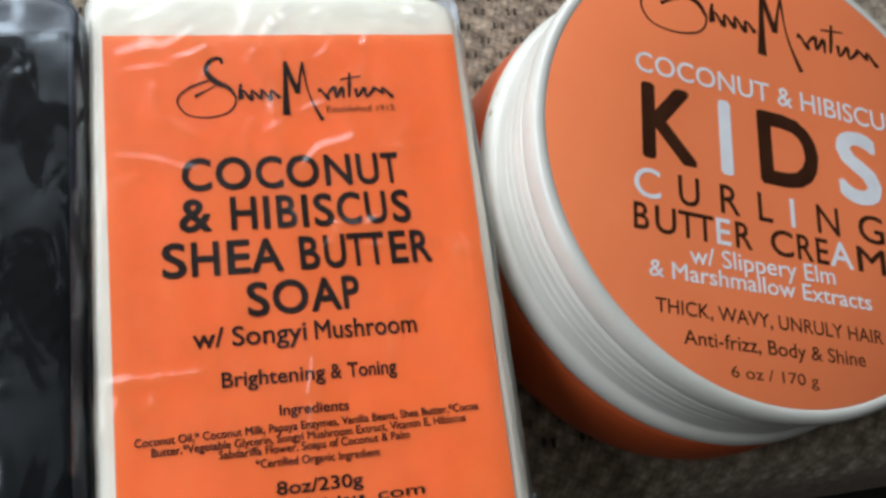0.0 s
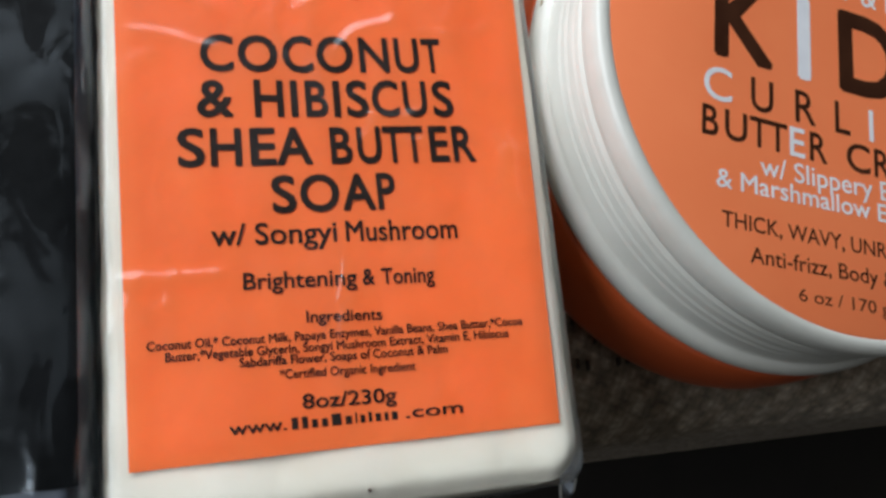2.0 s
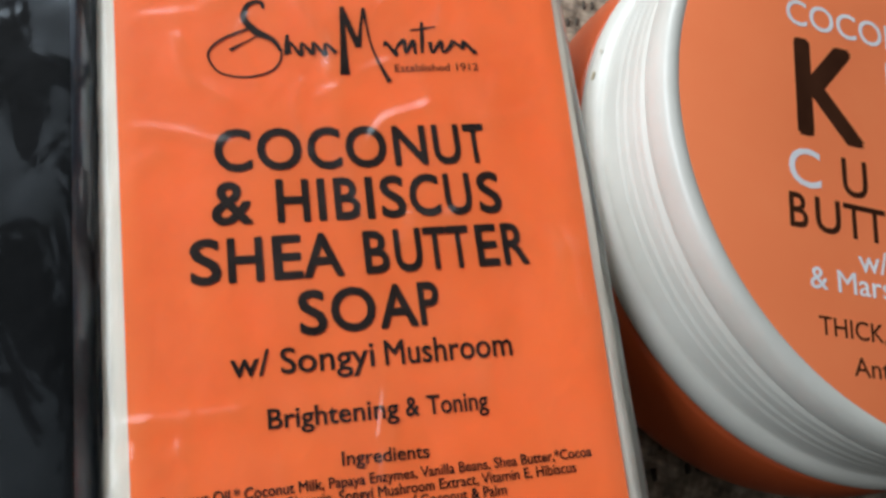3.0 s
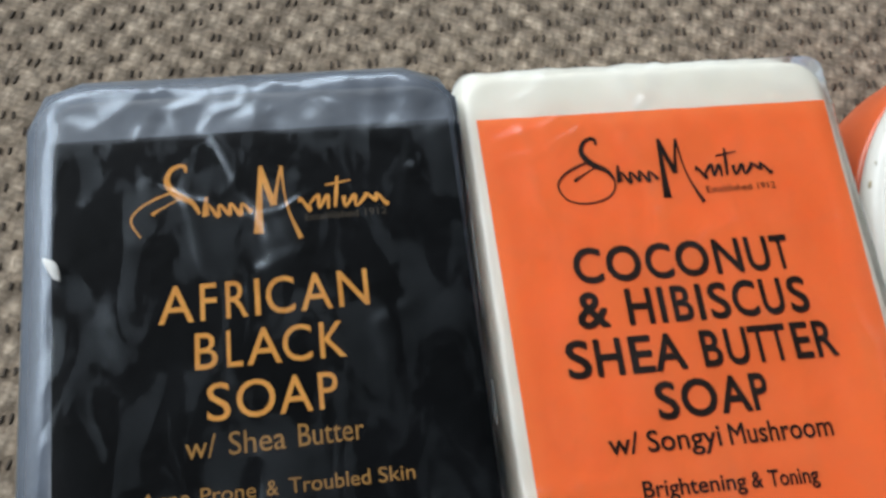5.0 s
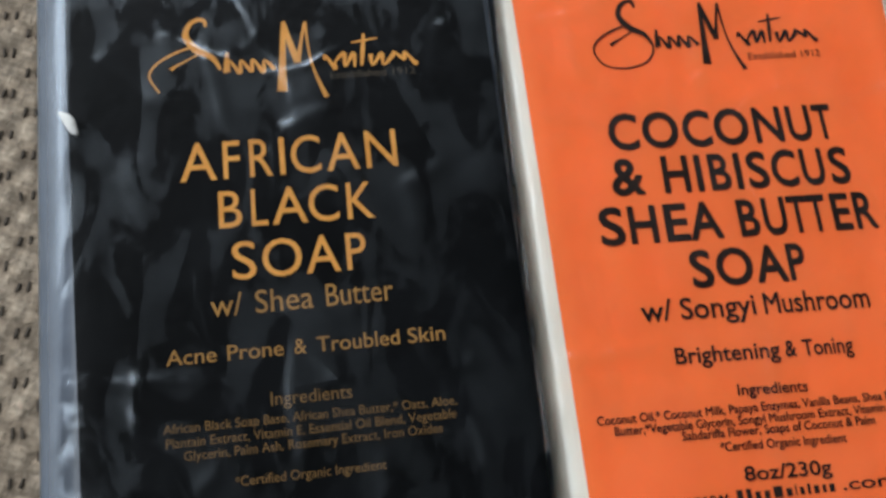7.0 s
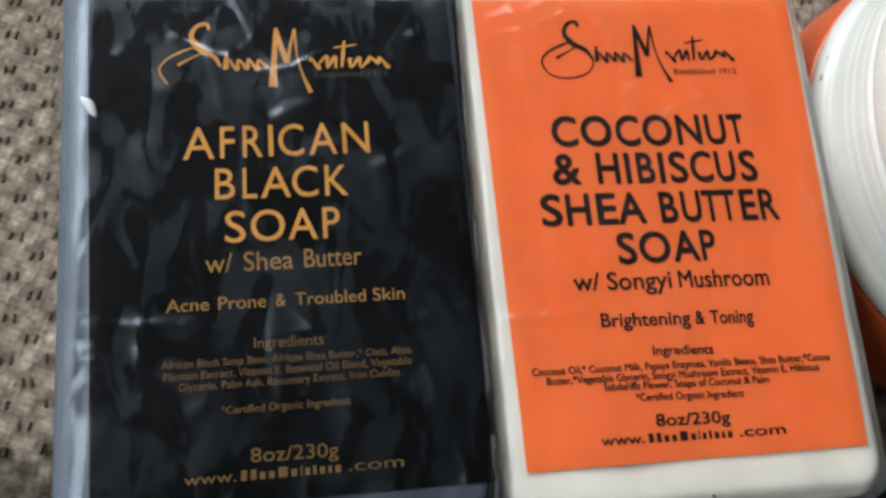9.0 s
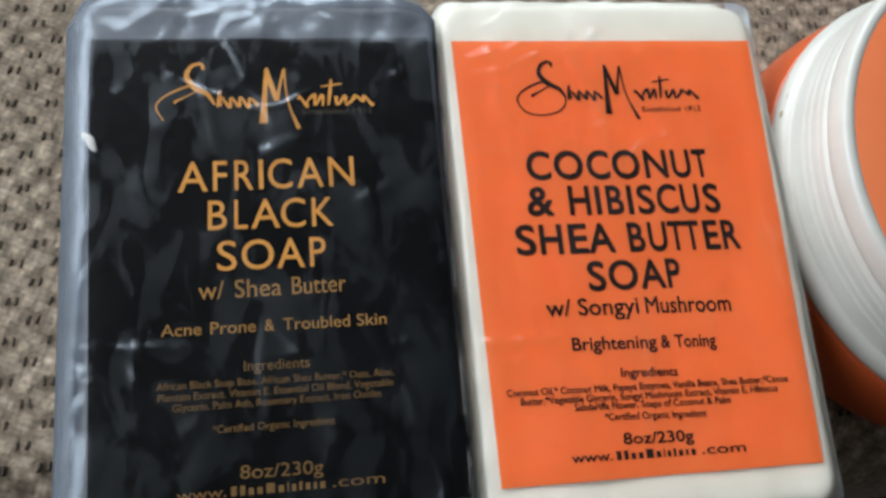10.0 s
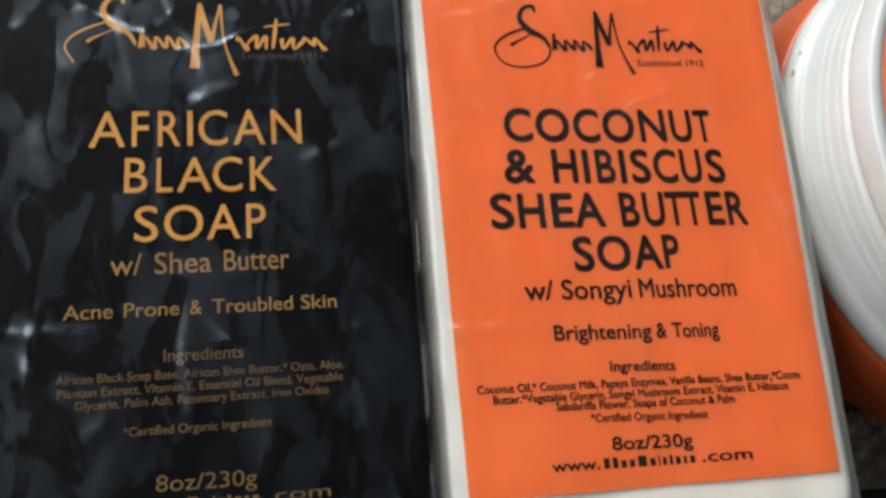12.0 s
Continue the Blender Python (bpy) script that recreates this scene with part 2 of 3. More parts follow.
def slab(name, hx, hy, corner, profile, mat, taper, relief=None, fill=26, shear=0.0, facets=12, steep=0.0):
    """A bar from rings: profile is (inset, z) from under to top; the top is filled by shrinking rings."""
    rings = list(profile)
    last, top = rings[-1]
    rings += [(last + (hx - 0.03 - last) * k / fill, top) for k in range(1, fill + 1)]
    verts, faces, count = [], [], None
    for d, z in rings:
        ring = rounded_outline(hx - d, hy - d, max(corner - d, 0.02), n=facets, taper=taper, shear=shear)
        count = len(ring)
        for x, y in ring:
            p = Vector((x + steep * min(d, 0.55) * max(0.0, min(1.0, (x + shear * (1 - y / hy) / 2) / (hx - d))) ** 6, y, z))
            verts.append(tuple(p + relief(p) if relief else p))
    for i in range(len(rings) - 1):
        for k in range(count):
            a, b = i * count + k, i * count + (k + 1) % count
            faces.append((a, b, b + count, a + count))
    faces.append(tuple(range(count - 1, -1, -1)))
    n = (len(rings) - 1) * count
    faces.append(tuple(n + k for k in range(count)))
    return mesh_from(name, verts, faces, mat)


def ridge(x, y, path, width):
    """1 on a line of points, falling off to 0 within about twice the width."""
    best = 1e9
    for (x1, y1), (x2, y2) in zip(path, path[1:]):
        dx, dy = x2 - x1, y2 - y1
        s = max(0.0, min(1.0, ((x - x1) * dx + (y - y1) * dy) / (dx * dx + dy * dy)))
        best = min(best, (x - x1 - s * dx) ** 2 + (y - y1 - s * dy) ** 2)
    return math.exp(-best / (width * width))


def creases(seed, count, x_lo, x_hi, y_lo, y_hi, long):
    """Random soft wrinkles of a wrap: (path, width, height)."""
    rng, out = random.Random(seed), []
    for _ in range(count):
        x, y, a = rng.uniform(x_lo, x_hi), rng.uniform(y_lo, y_hi), rng.uniform(-2.4, -0.7)
        path = [(x, y)]
        for _ in range(4):
            a += rng.gauss(0, 0.45)
            x, y = x + long / 4 * math.cos(a), y + long / 4 * math.sin(a)
            path.append((x, y))
        out.append((path, rng.uniform(0.05, 0.12), rng.uniform(0.015, 0.04)))
    return out


def crease_height(x, y, lines):
    total = 0.0
    for path, width, high in lines:
        if abs(x - path[2][0]) < 1.6 and abs(y - path[2][1]) < 1.6:
            total += high * ridge(x, y, path, width)
    return total


def lathe(name, profile, mat, n=128, cap=True, centre=(0.0, 0.0)):
    verts, faces = [], []
    for r, z in profile:
        verts += [(centre[0] + r * math.cos(2 * math.pi * k / n), centre[1] + r * math.sin(2 * math.pi * k / n), z) for k in range(n)]
    for i in range(len(profile) - 1):
        faces += [(i * n + k, i * n + (k + 1) % n, (i + 1) * n + (k + 1) % n, (i + 1) * n + k) for k in range(n)]
    if cap:
        faces.append(tuple(range(n - 1, -1, -1)))
        faces.append(tuple((len(profile) - 1) * n + k for k in range(n)))
    return mesh_from(name, verts, faces, mat)


# ---- lettering ----
def raw_text(body, bold):
    cu = bpy.data.curves.new("lettering", "FONT")
    cu.body, cu.size, cu.offset, cu.resolution_u = body, 1.0, bold, 4
    ob = new("lettering", cu)
    deps = bpy.context.evaluated_depsgraph_get()
    me = bpy.data.meshes.new_from_object(ob.evaluated_get(deps))
    bpy.data.objects.remove(ob)
    bpy.data.curves.remove(cu)
    xs, ys = [v.co.x for v in me.vertices], [v.co.y for v in me.vertices]
    return me, min(xs), max(xs), min(ys), max(ys)


CAP = raw_text("H", 0.0)[4]


def lettering(parent, body, left, right, cap, ink, bold=0.0, z=0.012, label=""):
    """A printed line from its baseline's left end to its right end, capitals cap high."""
    me, x0, x1, y0, y1 = raw_text(body, 0.0)
    dx, dy = right[0] - left[0], right[1] - left[1]
    wide, turn = math.hypot(dx, dy), math.atan2(dy, dx)
    sx, sy = wide / (x1 - x0 + 2 * bold), cap / (CAP + 2 * bold)
    c, s = math.cos(turn), math.sin(turn)
    verts, faces = [], []
    shifts = [(bold * math.cos(k * math.pi / 3 + 0.3), bold * math.sin(k * math.pi / 3 + 0.3)) for k in range(6)] if bold else [(0.0, 0.0)]
    for k, (bx, by) in enumerate(shifts):
        n = len(verts)
        for v in me.vertices:
            x, y = (v.co.x - x0 + bold + bx) * sx, (v.co.y + bold + by) * sy
            verts.append((left[0] + x * c - y * s, left[1] + x * s + y * c, z + 0.0003 * k))
        faces += [tuple(n + q for q in f.vertices) for f in me.polygons]
    bpy.data.meshes.remove(me)
    return part("printed_text", mesh_from("printed_text", verts, faces, ink, False), parent, label)


def letters(parent, spans, left, right, cap, ink, bold, z):
    """A printed line whose letters each have their own stretch of it: (letter, from, to)."""
    lo, hi = spans[0][1], spans[-1][2]
    base, tip = Vector(left), Vector(right)
    for ch, a, b in spans:
        p, q = base.lerp(tip, (a - lo) / (hi - lo)), base.lerp(tip, (b - lo) / (hi - lo))
        lettering(parent, ch, p, q, cap, ink, bold, z)


def stroke(name, points, widths, ink, parent, z=0.012, label=""):
    """A flat brush stroke through points, smoothed, with a width at each point."""
    pts, ws, m = [], [], len(points)
    for i in range(m - 1):
        p0, p1, p2, p3 = (Vector(points[max(0, min(m - 1, j))]) for j in (i - 1, i, i + 1, i + 2))
        for k in range(8):
            t = k / 8
            pts.append(0.5 * (2 * p1 + (p2 - p0) * t + (2 * p0 - 5 * p1 + 4 * p2 - p3) * t * t + (3 * p1 - p0 - 3 * p2 + p3) * t ** 3))
            ws.append(widths[i] + (widths[i + 1] - widths[i]) * t)
    pts.append(Vector(points[-1]))
    ws.append(widths[-1])
    verts, faces = [], []
    for i, p in enumerate(pts):
        d = (pts[min(i + 1, len(pts) - 1)] - pts[max(i - 1, 0)]).normalized()
        q = Vector((-d.y, d.x)) * ws[i] / 2
        lift = z + 0.00006 * i
        verts += [(p.x + q.x, p.y + q.y, lift), (p.x - q.x, p.y - q.y, lift)]
        if i:
            faces.append((2 * i - 2, 2 * i - 1, 2 * i + 1, 2 * i))
    return part(name, mesh_from(name, verts, faces, ink, False), parent, label)


def emblem(parent, ox, oy, k, ink, z=0.012, loop=True):
    """The maker's brush-script mark as plain strokes; its left end at (ox, oy)."""
    def put(points, widths):
        stroke("emblem_stroke", [(ox + k * x, oy + k * y) for x, y in points], [1.3 * k * w for w in widths], ink, parent, z)
    def wave(a, b, heights):
        n = len(heights) - 1
        put([(a + (b - a) * i / n + 0.03 * (-1) ** i, y) for i, y in enumerate(heights)], [0.040 + 0.016 * (-1) ** i for i in range(n + 1)])
    # the large hooked stroke and its thin swash
    put([(0.79, 0.76), (0.77, 0.86), (0.68, 0.88), (0.56, 0.80), (0.51, 0.61), (0.65, 0.40), (0.88, 0.25), (0.99, 0.05)], (0.03, 0.05, 0.05, 0.055, 0.07, 0.09, 0.06, 0.03))
    swash = [(0.99, 0.05), (0.95, -0.12), (0.80, -0.26), (0.48, -0.33), (0.14, -0.26), (0.0, 0.0), (0.11, 0.20), (0.37, 0.36), (0.65, 0.46)]
    put(swash if loop else swash[4:], [0.02, 0.022, 0.024, 0.022, 0.02, 0.024, 0.026, 0.03, 0.02][0 if loop else 4:])
    put([(0.30, 0.09), (0.36, 0.14), (0.50, 0.22), (0.70, 0.33)], (0.05, 0.035, 0.018, 0.014))
    # short uneven humps, one tall, then the broad pair of legs
    put([(1.09, 0.33), (1.07, 0.18), (1.05, 0.0)], (0.03, 0.05, 0.04))
    wave(1.06, 1.72, (0.02, 0.20, 0.0, 0.19, 0.02, 0.20, 0.0, 0.18, 0.02))
    put([(1.84, -0.33), (1.86, 0.10), (1.90, 0.79)], (0.11, 0.075, 0.045))
    put([(1.90, 0.80), (1.98, 0.45), (2.08, 0.12)], (0.04, 0.07, 0.075))
    put([(2.08, 0.12), (2.14, 0.45), (2.21, 0.78)], (0.06, 0.035, 0.03))
    put([(2.21, 0.78), (2.25, 0.25), (2.33, -0.10), (2.46, -0.45)], (0.035, 0.022, 0.03, 0.06))
    wave(2.44, 2.92, (0.14, 0.21, 0.0, 0.10, 0.23, 0.02, 0.22, 0.0))
    put([(3.05, 0.54), (3.02, 0.26), (2.99, 0.02)], (0.03, 0.05, 0.03))
    put([(2.86, 0.40), (3.05, 0.43), (3.25, 0.46)], (0.02, 0.03, 0.015))
    wave(3.10, 3.82, (0.20, 0.02, 0.20, 0.02, 0.16, 0.22, 0.10, 0.21, 0.02, 0.06))


def bars(parent, left, right, high, cuts, ink, z=0.012, bottom=0.0):
    """A line that is not lettered: plain bars of its length and height."""
    dx, dy = right[0] - left[0], right[1] - left[1]
    for a, b in cuts:
        p = [(left[0] + dx * s, left[1] + dy * s) for s in (a, b)]
        verts = [(p[0][0], p[0][1] + bottom, z), (p[1][0], p[1][1] + bottom, z), (p[1][0], p[1][1] + high, z), (p[0][0], p[0][1] + high, z)]
        part("print_bar", mesh_from("print_bar", verts, [(0, 1, 2, 3)], ink, False), parent)


def web_line(parent, left, right, cap, ink, bold, z):
    """A web line: its plain ends are lettered, the maker's name between them is twelve bars."""
    at = lambda s: tuple(left.lerp(right, s))
    lettering(parent, "www.", at(0.0), at(0.232), cap, ink, bold, z)
    s = 0.252
    for wide, tall in ((0.030, 1.0), (0.027, 1.0), (0.028, 0.7), (0.028, 0.7), (0.046, 1.0), (0.030, 0.7), (0.008, 0.95), (0.022, 0.7), (0.016, 0.9), (0.026, 0.7), (0.018, 0.7), (0.028, 0.7)):
        bars(parent, at(s), at(s + wide), cap * tall * 0.92, [(0.06, 0.94)], ink, z)
        s += wide + 0.0135
    lettering(parent, ".com", at(0.742), at(1.0), cap, ink, bold, z)


def label_sheet(name, corners, mat, relief, thick=0.02, nx=40, ny=56):
    """A paper label between four corners (far left, far right, near right, near left)."""
    tl, tr, br, bl = (Vector(c) for c in corners)
    verts, faces = [], []
    for j in range(ny + 1):
        v = j / ny
        for i in range(nx + 1):
            u = i / nx
            p = (tl * (1 - u) + tr * u) * (1 - v) + (bl * (1 - u) + br * u) * v
            verts.append((p.x, p.y, thick - thick * (i in (0, nx) or j in (0, ny)) + relief(p.x, p.y)))
    for j in range(ny):
        for i in range(nx):
            a = j * (nx + 1) + i
            faces.append((a, a + nx + 1, a + nx + 2, a + 1))
    return mesh_from(name, verts, faces, mat)


# ---- the room around ----
def structure(name, lo, hi, mat, label):
    ob = new(name, box_mesh(name, lo, hi, mat))
    return tagged(ob, label, name.split("_")[0], kind="structure")


structure("floor", (-150, -200, -52), (250, 200, -42), FLOOR, "floor below the seat, deep shade put into its near-black colour")
structure("ceiling", (-150, -200, 220), (250, 200, 230), CEILING, "plain unseen ceiling, kept dark so the wrap reflects little")
structure("wall_south", (-150, -210, -42), (250, -200, 220), PLASTER, "plain painted wall facing the seat")
structure("wall_east", (250, -210, -42), (260, 210, 220), PLASTER, "plain painted side wall")
wall = new("wall_west")
tagged(wall, "plain painted wall with a wide window opening", "wall", kind="structure")
for lo, hi in (((-160, -210, -42), (-150, 210, 50)), ((-160, -210, 170), (-150, 210, 220)), ((-160, -210, 50), (-150, -25, 170)), ((-160, 175, 50), (-150, 210, 170))):
    part("wall_panel", box_mesh("wall_panel", lo, hi, PLASTER), wall)
back_wall = new("wall_north")
tagged(back_wall, "plain painted wall behind the seat with a window opening", "wall", kind="structure")
for lo, hi in (((-150, 200, -42), (250, 210, 55)), ((-150, 200, 175), (250, 210, 220)), ((-150, 200, 55), (-130, 210, 175)), ((20, 200, 55), (250, 210, 175))):
    part("wall_panel", box_mesh("wall_panel", lo, hi, PLASTER), back_wall)


# ---- the seat cushion and its woven cover ----
PITCH = 0.78
EDGE, ROUND = -2.95, 1.9
LATTICE = (-11.23, 3.91)


def seat_cover():
    def axis(lo, fine_lo, fine_hi, hi, step, coarse):
        return np.concatenate([np.linspace(lo, fine_lo, coarse, endpoint=False), np.arange(fine_lo, fine_hi, step), np.linspace(fine_hi, hi, coarse)])
    xs = axis(-70, -15, 14, 70, 0.07, 14)
    run = axis(-16, -2.6, 16, 60, 0.07, 14)
    rng = np.random.default_rng(4)
    arc = ROUND * math.pi / 2
    ys, zs, ny_, nz_ = [], [], [], []
    for s in run:
        if s >= 0:
            y, z, a = EDGE + ROUND * 0.6 + s, 0.0, 0.0
        elif s > -arc:
            a = -s / ROUND
            y, z = EDGE + ROUND * 0.6 - ROUND * math.sin(a), -ROUND * (1 - math.cos(a))
        else:
            a = math.pi / 2
            y, z = EDGE - ROUND * 0.4, -ROUND + (s + arc)
        ys.append(y), zs.append(z), ny_.append(-math.sin(a)), nz_.append(math.cos(a))
    X, S = np.meshgrid(xs, run)
    Y, Z = np.array(ys)[:, None] + 0 * X, np.array(zs)[:, None] + 0 * X
    w = 2 * math.pi / PITCH
    U, V = w * (X - LATTICE[0]), w * (S + EDGE + ROUND * 0.6 - LATTICE[1])
    weave = -np.cos(U) * np.cos(V) + 0.3 * np.cos(4 * U + V) * np.cos(3 * V)
    H = 0.015 * weave + 0.006 * rng.standard_normal(X.shape)
    H[(np.abs(X) > 15) | (S > 16)] = 0
    Y, Z = Y + H * np.array(ny_)[:, None], Z + H * np.array(nz_)[:, None] - 0.05
    # the cushion sinks under the leaning jar
    off = np.hypot(X - 7.40, Y - 1.65)
    under = 0.02 - (0.0875 * (X - 7.40) - 0.0965 * (Y - 1.65)) / 0.991 + 0.7 * np.maximum(0, off - 4.3)
    Z = np.minimum(Z, under)
    rows, cols = X.shape
    verts = np.stack([X, Y, Z], -1).reshape(-1, 3)
    k = np.arange(rows * cols).reshape(rows, cols)
    faces = np.stack([k[:-1, :-1], k[:-1, 1:], k[1:, 1:], k[1:, :-1]], -1).reshape(-1, 4)
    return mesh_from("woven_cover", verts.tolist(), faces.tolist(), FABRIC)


def seat_ticks():
    """Pairs of short dark yarns in a staggered lattice."""
    rng = random.Random(7)
    verts, faces = [], []
    half = PITCH / 2
    for j in range(-5, 60):
        for i in range(-22, 22):
            cx = LATTICE[0] + (i + 13) * PITCH + (j % 2) * half
            cy = LATTICE[1] + (j - 16) * half
            if not (-15 < cx < 14 and -2.6 < cy < 16):
                continue
            for side in (-0.085, 0.085):
                x, y = cx + side + rng.gauss(0, 0.012), cy + rng.gauss(0, 0.012)
                w, h, lean = rng.uniform(0.024, 0.033), rng.uniform(0.080, 0.102), rng.gauss(0.012, 0.010)
                n = len(verts)
                for px, py, pz in ((-w, -h, -0.12), (w, -h, -0.12), (w, h, -0.12), (-w, h, -0.12), (-w * 0.7, -h * 0.8, -0.026), (w * 0.7, -h * 0.8, -0.026), (w * 0.7, h * 0.8, -0.026), (-w * 0.7, h * 0.8, -0.026)):
                    verts.append((x + px + lean * (1 if py > 0 else -1), y + py, pz))
                faces += [tuple(n + q for q in f) for f in ((4, 5, 6, 7), (0, 1, 5, 4), (1, 2, 6, 5), (2, 3, 7, 6), (3, 0, 4, 7))]
    return mesh_from("dark_weave", verts, faces, TICK, False)


seat = thing("upholstered_seat", (0, 0, 0), 0, "beige woven upholstered seat with small dark paired flecks", "seat")
part("woven_cover", seat_cover(), seat, "beige woven fabric cover")
tagged(part("dark_weave", seat_ticks(), seat, "dark paired yarn flecks"), kind="stuff")
part("base", box_mesh("base", (-70, -2.5, -42), (70, 55, -16), BASE_CLOTH), seat, "base of the seat, near-black to carry the shade below the edge")


# ---- soap bars ----
def soap_profile(h, soft, foot, drop=0.5):
    """(inset, z) pairs from the underside, round the side, to the top's rim."""
    side = [(foot, 0.0), (foot * 0.35, 0.12), (0.06, 0.45), (0.0, h * 0.5), (0.04, h - 0.62)]
    return side + [(0.05 + soft * (1 - math.cos(radians(a))), h - drop + drop * math.sin(radians(a))) for a in (20, 40, 60, 75, 90)]


def orange_soap():
    h = 3.08
    bar = thing("soap_bar", (0.0, 0.0, 0.0), 0, "creamy white soap bar with orange label in clear wrap", "soap", "wrapped soap bars")
    cy, hx, hy, taper = 0.58, 3.20, 4.86, 0.06
    # the side towards the jar draws in below its rim
    tuck = lambda p: Vector((-0.36 * max(0.0, min(1.0, (2.75 - p.z) / 1.9)) * max(0.0, min(1.0, p.x / 2.6)) ** 4, 0, 0))
    body = part("soap", slab("soap", hx, hy, 0.62, soap_profile(h, 0.27, 0.5, 0.34), WHITE_SOAP, taper, lambda p: 0.02 * noise.noise_vector(p * 1.3) + tuck(p), 26, 0.16), bar, "smooth creamy white soap", (0, cy, 0))
    for x, y in ((-0.05, -4.05), (-1.6, -4.25), (-0.9, -4.1)):
        bm = bmesh.new()
        bmesh.ops.create_icosphere(bm, subdivisions=1, radius=0.03 * CM)
        me = bpy.data.meshes.new("speck")
        bm.to_mesh(me)
        bm.free()
        me.materials.append(SPECK)
        part("speck", me, body, "tiny brown speck", (x, y - cy, h))
    # the paper lies in slow waves along the bar
    waves = lambda x, y: 0.018 * noise.noise(Vector((x * 1.5, y * 0.42, 2.0))) + 0.011 * noise.noise(Vector((x * 2.6 + 0.6 * y, y * 1.1, 7.0)))
    flat = lambda x, y: waves(x, y) + 0.035 * ridge(x, y, [(-2.95, -1.32), (-2.3, -1.29), (-1.5, -1.28)], 0.05) * max(0.0, min(1.0, (-1.3 - x) / 0.8))
    label = part("label", label_sheet("label", [(-2.89, 4.46), (2.93, 4.47), (2.52, -3.50), (-2.80, -3.53)], ORANGE, flat), bar, "bright orange paper label", (0, 0, h + 0.028))
    z = 0.029
    ink = INK_BLACK
    emblem(label, -1.79, 3.19, 0.91, ink, z)
    lettering(label, "Established 1912", (0.54, 2.93), (1.66, 2.93), 0.11, ink, 0.0, z)
    letters(label, [("C", 346, 409), ("O", 417, 494), ("C", 503, 563), ("O", 570, 644), ("N", 656, 717), ("U", 729, 780), ("T", 787, 827)], (-1.79, 1.605), (1.57, 1.58), 0.56, ink, 0.022, z)
    letters(label, [("&", 336, 405), ("H", 445, 502), ("I", 516, 530), ("B", 545, 590), ("I", 601, 615), ("S", 627, 672), ("C", 679, 735), ("U", 744, 794), ("S", 806, 850)], (-1.86, 0.93), (1.66, 0.89), 0.56, ink, 0.022, z)
    letters(label, [("S", 298, 350), ("H", 360, 420), ("E", 436, 487), ("A", 487, 558), ("B", 595, 640), ("U", 650, 700), ("T", 704, 748), ("T", 748, 790), ("E", 802, 843), ("R", 852, 900)], (-2.13, 0.22), (1.89, 0.20), 0.55, ink, 0.022, z)

    letters(label, [("S", 492, 540), ("O", 547, 625), ("A", 630, 698), ("P", 702, 740)], (-0.97, -0.46), (0.68, -0.46), 0.53, ink, 0.022, z)
    letters(label, [("w/", 367, 432), ("Songyi", 450, 610), ("Mushroom", 628, 860)], (-1.76, -0.86), (1.47, -0.91), 0.29, ink, 0.012, z)
    letters(label, [("Brightening", 430, 655), ("&", 667, 692), ("Toning", 706, 818)], (-1.40, -1.455), (1.075, -1.505), 0.22, ink, 0.016, z)
    lettering(label, "Ingredients", (-0.65, -1.93), (0.32, -1.96), 0.15, ink, 0.016, z)
    lettering(label, "Coconut Oil,* Coconut Milk, Papaya Enzymes, Vanilla Beans, Shea Butter,*Cocoa", (-2.57, -2.14), (2.2, -2.17), 0.115, ink, 0.016, z)
    lettering(label, "Butter,*Vegetable Glycerin, Songyi Mushroom Extract, Vitamin E, Hibiscus", (-2.36, -2.29), (1.98, -2.32), 0.115, ink, 0.016, z)
    lettering(label, "Sabdariffa Flower, Soaps of Coconut & Palm", (-1.5, -2.43), (1.13, -2.46), 0.115, ink, 0.016, z)
    lettering(label, "*Certified Organic Ingredient", (-1.03, -2.61), (0.68, -2.65), 0.115, ink, 0.014, z)
    lettering(label, "8oz/230g", (-0.78, -3.0), (0.39, -3.02), 0.18, ink, 0.016, z)
    web_line(label, Vector((-1.66, -3.23)), Vector((1.23, -3.24)), 0.15, ink, 0.012, z)
    for line in label.children:
        for v in line.data.vertices:
            v.co.z += CM * waves(v.co.x / CM, v.co.y / CM)

    folds = creases(11, 14, -2.8, 2.8, 4.5, 5.3, 1.1) + creases(12, 30, -2.8, 2.6, -3.3, 4.2, 1.1) + creases(13, 6, -2.6, 2.5, -4.2, -3.5, 0.6)

    def crumple(p):
        x, y = p.x, p.y + cy
        d = 0.0
        if p.z > h - 0.2:
            d += crease_height(x, y, folds)
            d += 0.045 * ridge(x, y, [(-2.95, -1.30), (-1.8, -1.27), (0.5, -1.25), (2.7, -1.15)], 0.084) * (0.4 + 0.6 * (x < -1.6))
            d += 0.056 * ridge(x, y, [(-0.2, 5.4), (-0.5, 4.9), (-0.7, 4.3), (-0.4, 3.6), (-0.2, 3.0)], 0.168)
            d += 0.065 * ridge(x, y, [(0.2, 5.3), (0.0, 4.7), (-0.3, 4.4)], 0.112)
            d += 0.037 * ridge(x, y, [(-2.6, 4.0), (-1.9, 4.15), (-1.4, 4.45)], 0.098)
            d += 0.037 * ridge(x, y, [(-2.5, 3.7), (-1.9, 3.75), (-1.3, 4.1)], 0.084)
            d += 0.030 * ridge(x, y, [(-2.2, 4.2), (-2.1, 3.8), (-2.15, 3.4)], 0.12)
            d += 0.030 * ridge(x, y, [(0.7, 3.9), (0.8, 3.2), (0.95, 2.5)], 0.13)
            d += 0.024 * ridge(x, y, [(-0.2, 3.5), (-0.3, 2.9), (-0.25, 2.3)], 0.12)
            d += 0.024 * ridge(x, y, [(2.2, 1.2), (2.3, 0.2), (2.2, -0.6)], 0.14)
